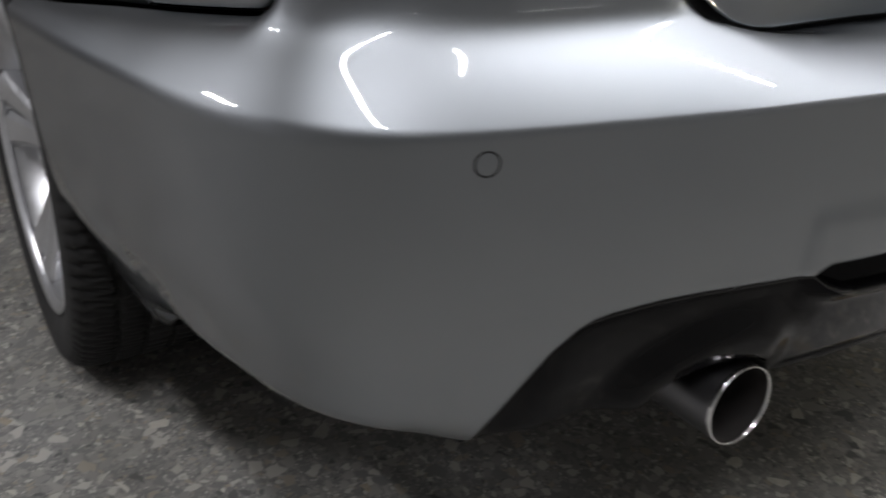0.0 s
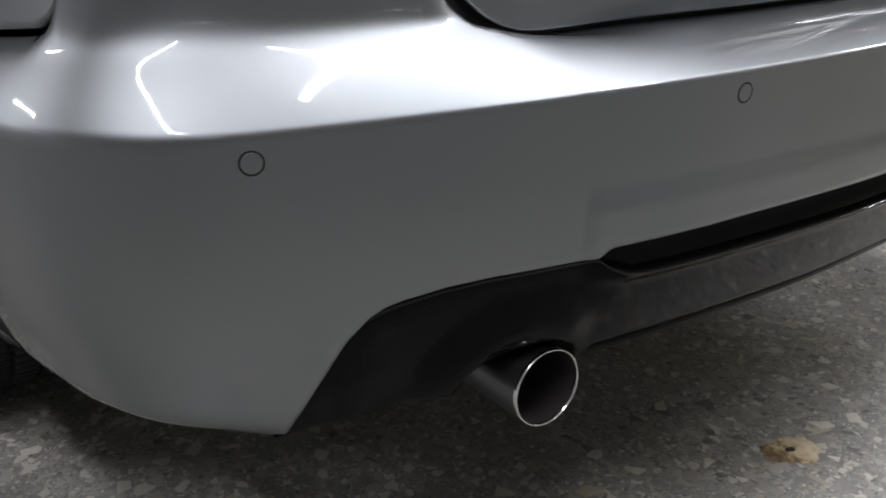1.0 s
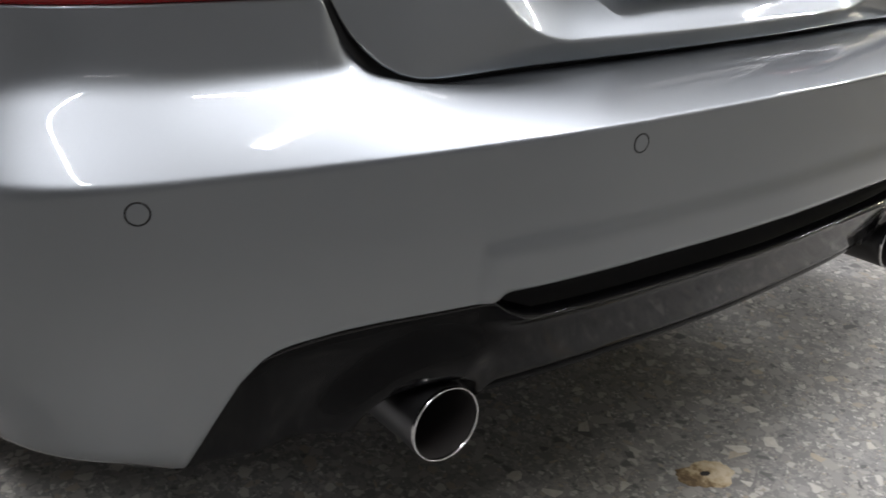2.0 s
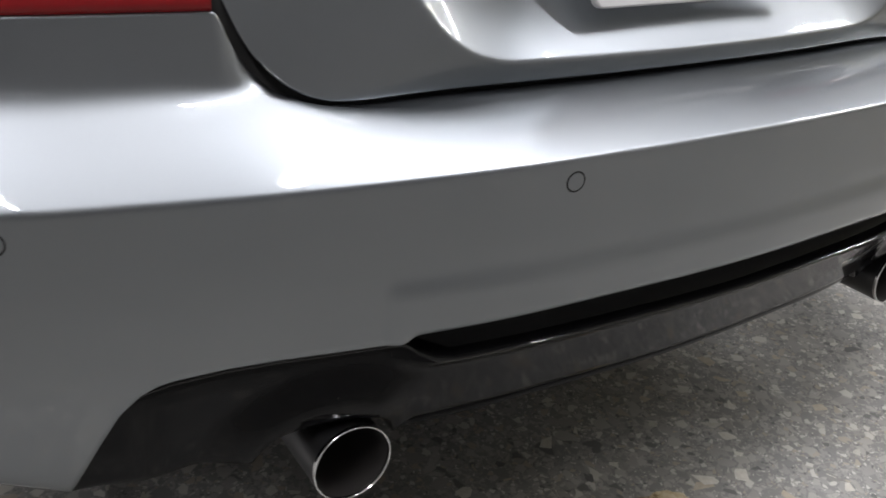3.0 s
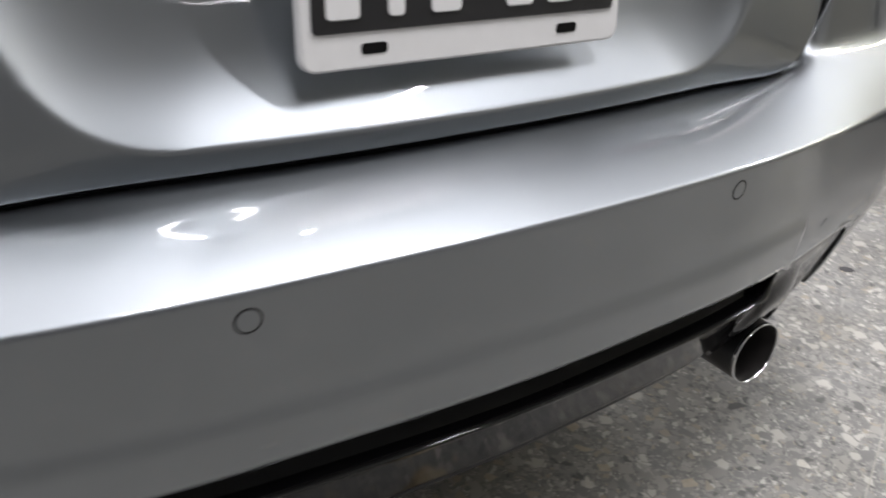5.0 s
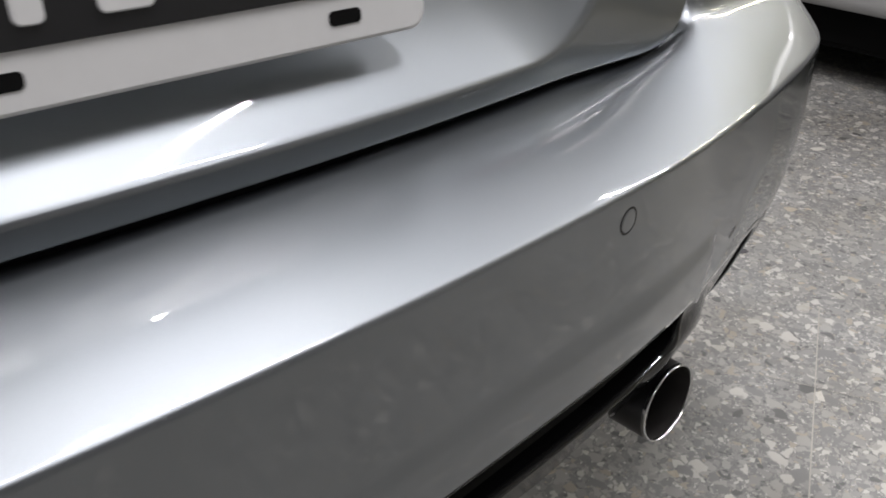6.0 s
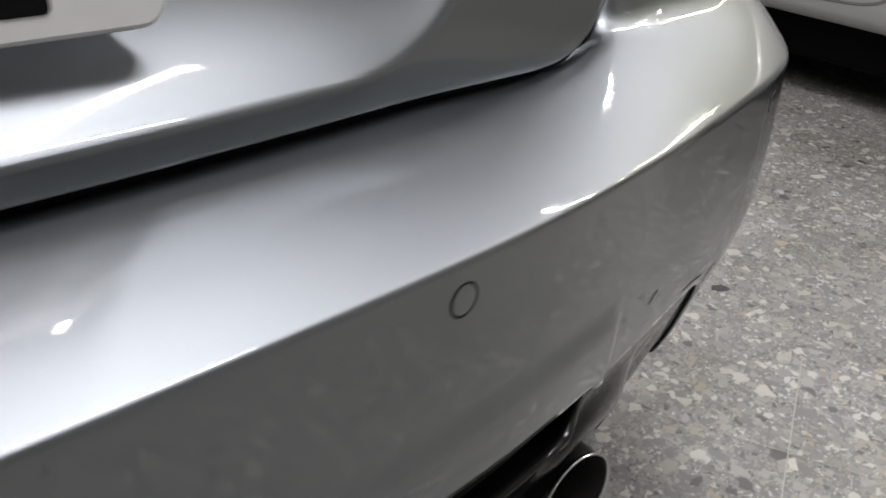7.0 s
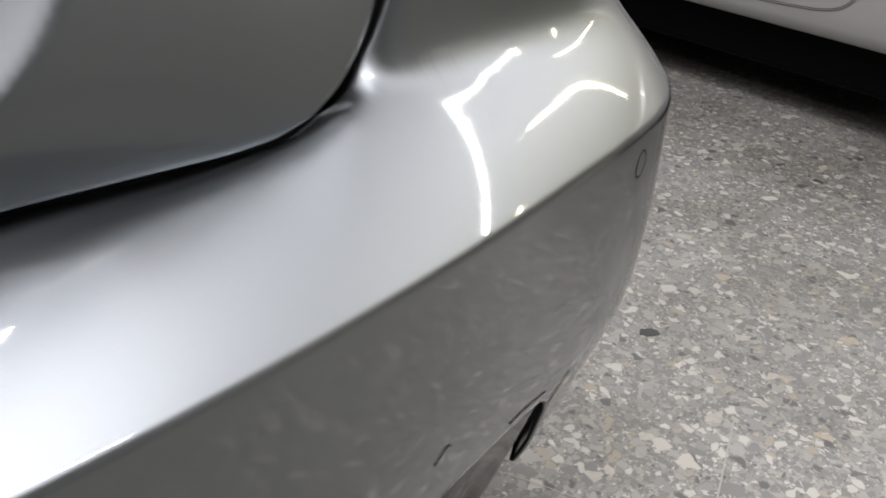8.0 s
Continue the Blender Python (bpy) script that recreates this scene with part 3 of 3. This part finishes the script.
def plaque(name, outline, y0, y1, mat, bevel=0.001):
    """A flat plate with that outline in x and z, from y0 (front) to y1."""
    bm = bmesh.new()
    front = bm.faces.new([bm.verts.new((x, y1, z)) for x, z in outline])
    ext = bmesh.ops.extrude_face_region(bm, geom=[front])
    moved = [v for v in ext["geom"] if isinstance(v, bmesh.types.BMVert)]
    for v in moved:
        v.co.y = y0
    edge = [e for e in bm.edges if all(v in moved for v in e.verts)]
    if bevel:
        bmesh.ops.bevel(bm, geom=edge, offset=bevel, segments=2, affect="EDGES", profile=0.5)
    bmesh.ops.recalc_face_normals(bm, faces=bm.faces[:])
    return part(name, bm, mat)


holder = under(plaque("plate_holder", rounded_rect(PW, 0, PH, 0.012), -0.006, 0.002, PLATE_WHITE, 0.002), plate, "white plastic plate holder")
under(plaque("plate_face", rounded_rect(0.284, 0.027, 0.151, 0.004), -0.0075, -0.004, PLATE_BLACK, 0.0006), plate, "black enamelled plate")
for x in (-0.118, -0.074, -0.030, 0.040, 0.082, 0.122):
    w = 0.014 if x in (-0.074, 0.122) else 0.027
    under(plaque("character_bar", rounded_rect(w, 0.036, 0.104, 0.004), -0.0092, -0.006, PLATE_WHITE, 0.001), plate, "raised white bar").location.x = x
for x in (-0.092, 0.092):
    under(plaque("screw_slot", rounded_rect(0.022, 0.0105, 0.0185, 0.003), -0.0066, -0.003, SHELL, 0.0004), plate, "dark screw slot").location.x = x

# dealer badge: orange square with pale stroke and a script drawn as thin bars
badge = new("badge")
bx, bz = 0.386, 0.713
badge.matrix_world = Matrix.Translation((bx, lid_y(bx, bz + 0.012) - 0.0005, bz)) @ pose(0, 0, 0, -4, 0, math.degrees(math.atan(0.34 * bx)))
under(badge, car, "small orange and silver dealer badge")
under(plaque("badge_square", rounded_rect(0.026, 0.0, 0.026, 0.003), -0.0012, 0.001, ORANGE, 0.0004), badge, "orange square")
stroke = plaque("badge_stroke", [(-0.009, 0.004), (0.009, 0.004), (0.009, 0.008), (-0.003, 0.010), (0.009, 0.018), (0.009, 0.022), (-0.009, 0.022), (-0.009, 0.018), (0.003, 0.016), (-0.009, 0.008)], -0.0018, -0.0008, PLATE_WHITE, 0.0)
under(stroke, badge, "white stroke")
for k, (dx, h) in enumerate(((0.018, 0.016), (0.026, 0.010), (0.034, 0.010), (0.042, 0.010), (0.050, 0.010), (0.058, 0.014), (0.066, 0.010))):
    bar = under(plaque("script_bar", rounded_rect(0.0045, 0.005, 0.005 + h, 0.0015, 3), -0.0010, 0.0006, STEEL, 0.0003), badge, "bright metal bar")
    bar.location.x = dx

# tail lamps, in the body and in the lid
for side in (-1, 1):
    rows = []
    for s in np.linspace(s_top(0.5055), s_y(0.40), 70):
        x, y, nx, ny = plan_at(s)
        d = break_d(s) + 0.007
        prof = [(d + 0.010, LAMP_Z + 0.000), (d + 0.002, LAMP_Z + 0.0012), (d, LAMP_Z + 0.004)]
        prof += [(d + 0.10 * (z - 0.705), z) for z in np.linspace(0.710, 0.86, 26)]
        prof += [(prof[-1][0] + 0.004, 0.864), (prof[-1][0] + 0.02, 0.866)]
        rows.append([(side * (x + nx * a), y + ny * a, z) for a, z in prof])
    lens = grid("tail_lamp", rows, [RED, CLEAR], flip=side > 0)
    k = len(rows[0])
    for p in lens.data.polygons:
        z = p.center.z
        if 0.714 < z < 0.80 and abs(p.center.x) > 0.519:
            p.material_index = 1
    under(lens, car, "red and clear ribbed tail lamp")
    rows = []
    for x in np.linspace(0.352, 0.512, 40):
        e = 0.012 * max(0, 1 - (x - 0.352) / 0.03) ** 2
        zb = max(0.742 + e, lid_edge(x) + 0.008)
        rows.append([(side * x, lid_y(x, z) + off, z) for off, z in [(0.004, zb), (-0.003, zb + 0.001), (-0.005, zb + 0.005)] + [(-0.005, v) for v in np.linspace(zb + 0.01, 0.86, 8)] + [(0.004, 0.862)]])
    under(grid("lid_lamp", rows, RED, flip=side > 0), lid, "red tail lamp section in the boot lid")

# quarter panels
arch_z = lambda y: 0.33 + math.sqrt(max(0.0, 0.345**2 - (y - 0.97) ** 2))
for side in (-1, 1):
    rows = []
    ys = sorted(set(list(np.linspace(0.205, 0.34, 50)) + list(np.linspace(0.345, 0.72, 60)) + list(np.linspace(0.72, 1.22, 60)) + list(np.linspace(1.22, 1.35, 10)) + [1.5, 1.75]))
    for y in ys:
        s = s_y(min(y, 0.8))
        px, py, nx, ny = plan_at(s)
        over = max(0.0, y - 0.8)
        zb = top_z(s) + 0.0035 if y < 0.735 else arch_z(y)
        if y > 1.30:
            zb = 0.24
        elif y >= 1.2:
            zb = max(0.24, min(arch_z(min(y, 1.314)), 0.60))
        d0 = break_d(s) * (1 if y < 0.8 else 0)
        top = LAMP_Z - 0.002 if y < 0.40 else 0.95
        zs = np.linspace(zb, max(top, zb + 0.01), 14)
        line = []
        for i, z in enumerate(zs):
            d = d0 + 0.002 + max(0, z - 0.62) * 0.22 + (0.012 if i == 0 and y < 0.735 else 0.0)
            lipd = -0.010 * math.exp(-(((z - zb) / 0.02) ** 2)) if y >= 0.735 else 0
            line.append((side * (px + nx * (d + lipd)), py + over + ny * d, z))
        rows.append(line)
    under(thick(grid("quarter_panel", rows, SILVER, flip=side > 0), 0.002, -1), car, "silver painted rear quarter panel")
    # body above the tail lamp
    rows = []
    for s in np.linspace(s_x(0.535), s_y(0.42), 30):
        x, y, nx, ny = plan_at(s)
        d = break_d(s) + 0.028
        rows.append([(side * (x + nx * a), y + ny * a, z) for a, z in ((d, 0.868), (d + 0.004, 0.90), (d + 0.015, 0.94), (d + 0.05, 0.965), (d + 0.20, 0.985))])
    under(grid("rear_wing_top", rows, SILVER, flip=side > 0), car, "silver body corner above the tail lamp")

# deck that closes the body from above, underbody and wheel liners
rows = [[(x, y, 0.945 + 0.02 * (1 - (x / 0.8) ** 2)) for x in np.linspace(-0.80, 0.80, 12)] for y in (0.40, 0.9, 1.4, 1.76)]
under(thick(grid("rear_deck", rows, SILVER), 0.01), car, "silver rear deck")
# unseen dark blocks, added to keep light from reaching under the car
under(part("underbody", box_bm(-0.60, 0.60, 0.14, 4.2, 0.33, 0.60, 0.03), SHELL), car, "dark underbody block, added to hold the shade beneath")
under(part("body_block", box_bm(-0.86, 0.86, 1.42, 4.2, 0.20, 0.93, 0.05), SHELL), car, "dark block in place of the unseen front body")
for side in (-1, 1):
    rows = []
    for a in np.linspace(-0.5, math.pi + 0.5, 40):
        y, z = 0.97 - 0.350 * math.cos(a), 0.33 + 0.350 * math.sin(a)
        rows.append([(side * (0.76 if z < 0.40 else 0.83), y, z), (side * 0.70, y, z), (side * 0.585, y, z)])
    under(grid("wheel_liner", rows, SHELL), car, "dark wheel arch liner")


# wheels
def wheel(side):
    hub = new("wheel")
    R, W = 0.322, 0.225
    prof = [(0.232, -0.095), (0.245, -0.106), (0.275, -0.1125), (0.300, -0.110), (0.313, -0.100), (0.319, -0.088)]
    for g in (-0.058, -0.020, 0.020, 0.058):
        prof += [(0.3215, g - 0.006), (0.3205, g - 0.0045), (0.3135, g - 0.004), (0.3135, g + 0.004), (0.3205, g + 0.0045), (0.3215, g + 0.006)]
    prof += [(0.319, 0.088), (0.313, 0.100), (0.300, 0.110), (0.275, 0.1125), (0.245, 0.106), (0.232, 0.095)]
    rows = []
    for r, h in prof:
        ring = []
        for i in range(480):
            a = 2 * math.pi * i / 480
            cut = 0.008 if r > 0.312 and i % 5 == int(abs(h) * 60) % 5 else 0.0
            ring.append(((r - cut) * math.cos(a), (r - cut) * math.sin(a), h))
        rows.append(ring)
    tyre = grid("tyre", rows, RUBBER, closed=True)
    under(tyre, hub, "black road tyre with cut tread")
    barrel = [(0.215, -0.095), (0.228, -0.098), (0.236, -0.100), (0.238, -0.104), (0.234, -0.106), (0.226, -0.104), (0.222, -0.098), (0.212, -0.080), (0.206, -0.03), (0.200, 0.09), (0.232, 0.10)]
    rim = under(ring_profile("rim", [(r, h) for r, h in barrel], ALLOY, 96), hub, "silver alloy rim")
    under(ring_profile("brake_disc", [(0.06, 0.0), (0.16, 0.0), (0.162, 0.01), (0.16, 0.02), (0.06, 0.02)], DARK_STEEL, 64), hub, "steel brake disc")
    under(ring_profile("hub_cap", [(0.0001, -0.072), (0.028, -0.072), (0.034, -0.068), (0.06, -0.060), (0.066, -0.05), (0.066, 0.03)], ALLOY, 40), hub, "silver hub")
    for k in range(5):
        for lean in (-0.15, 0.15):
            a = k * 2 * math.pi / 5 + 0.35
            bm = bmesh.new()
            loops = []
            for r, half, depth, zt in ((0.050, 0.019, 0.040, -0.062), (0.10, 0.019, 0.036, -0.070), (0.16, 0.023, 0.032, -0.082), (0.218, 0.032, 0.028, -0.096)):
                ang = a + lean * (0.9 if r < 0.08 else 1.0 + 0.6 * (r - 0.08))
                c = Vector((r * math.cos(ang), r * math.sin(ang), 0))
                t = Vector((-math.sin(ang), math.cos(ang), 0))
                ring = [c + t * u + Vector((0, 0, w)) for u, w in ((-half, zt + depth), (-half, zt + 0.006), (-half * 0.6, zt), (half * 0.6, zt), (half, zt + 0.006), (half, zt + depth))]
                loops.append([bm.verts.new(v) for v in ring])
            for la, lb in zip(loops, loops[1:]):
                for i in range(6):
                    bm.faces.new((la[i], la[(i + 1) % 6], lb[(i + 1) % 6], lb[i]))
            bm.faces.new(loops[0][::-1]), bm.faces.new(loops[-1])
            bmesh.ops.recalc_face_normals(bm, faces=bm.faces[:])
            under(part("spoke", bm, ALLOY, smooth=False), hub, "silver alloy spoke")
    hub.matrix_world = Matrix.Translation((side * 0.768, 0.97, R - 0.001)) @ pose(0, 0, 0, 0, 90 if side < 0 else -90, 0)
    return under(hub, car, "silver alloy wheel with a black tyre")


wheel(-1), wheel(1)

# ---------------------------------------------------------------- the white car beside it
white = new("parked_car")
tagged(white, "white car parked on the terrazzo floor beside the silver one", "car")
WX = 2.35
rows = []
for y in list(np.linspace(-0.4, 0.1, 14)) + list(np.linspace(0.2, 3.6, 30)):
    tuck = 0.30 * max(0.0, (0.1 - y) / 0.5) ** 2.2
    prof = [(0.18, 0.222), (0.05, 0.226), (0.018, 0.235), (0.006, 0.248), (0.000, 0.268), (-0.004, 0.30), (-0.016, 0.36), (-0.020, 0.42), (-0.012, 0.48), (-0.016, 0.54), (-0.018, 0.62), (-0.004, 0.72), (0.02, 0.82), (0.07, 0.92)]
    rows.append([(WX + tuck + a, y, z) for a, z in prof])
under(thick(grid("body_side", rows, WHITE), 0.004), white, "white painted body side")
# black box set low under the sill, to deepen the shade below
under(part("underbody", box_bm(WX + 0.10, WX + 1.7, -0.3, 3.6, 0.10, 0.9, 0.02), SHELL), white, "dark underbody block, added to hold the shade beneath")
seam = spline([(1.9, 0.286), (1.3, 0.287), (1.0, 0.289), (0.82, 0.294), (0.73, 0.304), (0.68, 0.330), (0.652, 0.385), (0.64, 0.48)], 12)
side_x = table([(0.248, 0.006), (0.268, 0.0), (0.30, -0.004), (0.36, -0.016), (0.42, -0.020), (0.48, -0.012)])
rows = []
for a, (y, z) in enumerate(seam):
    t = seam[min(a + 1, len(seam) - 1)] - seam[max(a - 1, 0)]
    t = t / np.linalg.norm(t)
    rows.append([(WX + side_x(z + t[0] * u) - 0.0012 + 0.002 * (u == 0), y - t[1] * u, z + t[0] * u) for u in (-0.003, 0.0, 0.003)])
under(grid("panel_gap", rows, MATTE_BLACK), white, "dark panel gap")
for y in (1.95,):
    tyre = ring_profile("tyre", [(0.20, -0.09), (0.27, -0.11), (0.30, -0.105), (0.32, -0.08), (0.32, 0.08), (0.30, 0.105), (0.2, 0.1)], RUBBER, 48)
    tyre.matrix_world = Matrix.Translation((WX + 0.26, y, 0.32)) @ pose(0, 0, 0, 0, -90, 0)
    under(tyre, white, "black tyre")

# ---------------------------------------------------------------- stain on the floor
bm = bmesh.new()
rim = []
for i in range(36):
    a = 2 * math.pi * i / 36
    r = 0.036 * (1 + 0.35 * noise.noise(Vector((math.cos(a) * 1.3, math.sin(a) * 1.3, 3.1))) + 0.12 * noise.noise(Vector((math.cos(a) * 5, math.sin(a) * 5, 1.0))))
    rim.append((1.35 * r * math.cos(a), 0.8 * r * math.sin(a)))
lo = [bm.verts.new((x, y, 0.0)) for x, y in rim]
hi = [bm.verts.new((x * 0.96, y * 0.96, 0.0009)) for x, y in rim]
for i in range(36):
    bm.faces.new((lo[i], lo[(i + 1) % 36], hi[(i + 1) % 36], hi[i]))
bm.faces.new(hi)
stain = part("floor_stain", bm, LEAF)
stain.matrix_world = pose(0.085, 0.075, 0.0, 0, 0, -20)
hole = bmesh.new()
hole.faces.new([hole.verts.new((x, y, 0.0013)) for x, y in ((-0.008, -0.004), (0.002, -0.006), (0.008, -0.002), (0.007, 0.003), (-0.001, 0.005), (-0.007, 0.003))])
part("hole", hole, SOOT, stain, "dark hole")
tagged(stain, "brown and beige dried stain on the terrazzo floor", "stain")

# larger stone chips of the terrazzo, flush but for a hair
def chip_stone():
    mat, nodes, links, bsdf = material("chip_stone")
    tone = ramp_node(nodes, [(0.0, (0.09, 0.09, 0.09)), (0.04, (0.21, 0.208, 0.20)), (0.20, (0.30, 0.295, 0.275)), (0.45, (0.385, 0.37, 0.335)), (0.66, (0.37, 0.325, 0.255)), (0.76, (0.50, 0.48, 0.435))], "CONSTANT")
    links.new(nodes.new("ShaderNodeNewGeometry").outputs["Random Per Island"], tone.inputs[0])
    veins = ramp_node(nodes, [(0.3, (0.78, 0.77, 0.75)), (0.7, (1, 1, 1))])
    co = coords(nodes)
    links.new(noise_node(nodes, links, co, 130, 5, 0.6), veins.inputs[0])
    links.new(mixed(nodes, links, 1.0, tone.outputs[0], veins.outputs[0], "MULTIPLY"), bsdf.inputs["Base Color"])
    put(bsdf.inputs["Roughness"], 0.40)
    return mat


rng = np.random.default_rng(5)
verts, faces = [], []
for _ in range(2600):
    cx, cy, turn = rng.uniform(-1.5, 2.5), rng.uniform(-0.5, 1.7), rng.uniform(0, math.pi)
    size, long, count = 0.0045 + 0.0095 * rng.random() ** 2.2, rng.uniform(1.0, 1.9), int(rng.integers(5, 9))
    base, lift = len(verts), rng.uniform(0.0002, 0.0007)
    for a in np.sort(rng.uniform(0, 2 * math.pi, count)):
        r = size * rng.uniform(0.82, 1.1)
        u, v = r * long * math.cos(a), r * math.sin(a)
        verts.append((cx + u * math.cos(turn) - v * math.sin(turn), cy + u * math.sin(turn) + v * math.cos(turn), lift))
    faces.append(tuple(range(base, base + count)))
tagged(mesh_ob("terrazzo_chips", verts, faces, chip_stone(), smooth=False), "pale and tan angular stone chips set in the terrazzo", "stone chips", kind="stuff")

# a dark slate chip in the terrazzo
bm = bmesh.new()
rim = [(-0.017, -0.004), (-0.009, -0.012), (0.006, -0.011), (0.018, -0.006), (0.015, 0.006), (0.004, 0.010), (-0.011, 0.009)]
lo = [bm.verts.new((x, y, 0.0)) for x, y in rim]
hi = [bm.verts.new((x * 0.95, y * 0.95, 0.0010)) for x, y in rim]
for i in range(len(rim)):
    bm.faces.new((lo[i], lo[(i + 1) % len(rim)], hi[(i + 1) % len(rim)], hi[i]))
bm.faces.new(hi)
chip = part("stone_chip", bm, plain("dark_slate", (0.05, 0.049, 0.052), 0.5))
chip.matrix_world = pose(1.285, 0.408, 0.0, 0, 0, -35)
tagged(chip, "dark grey slate chip in the terrazzo floor", "stone chip")
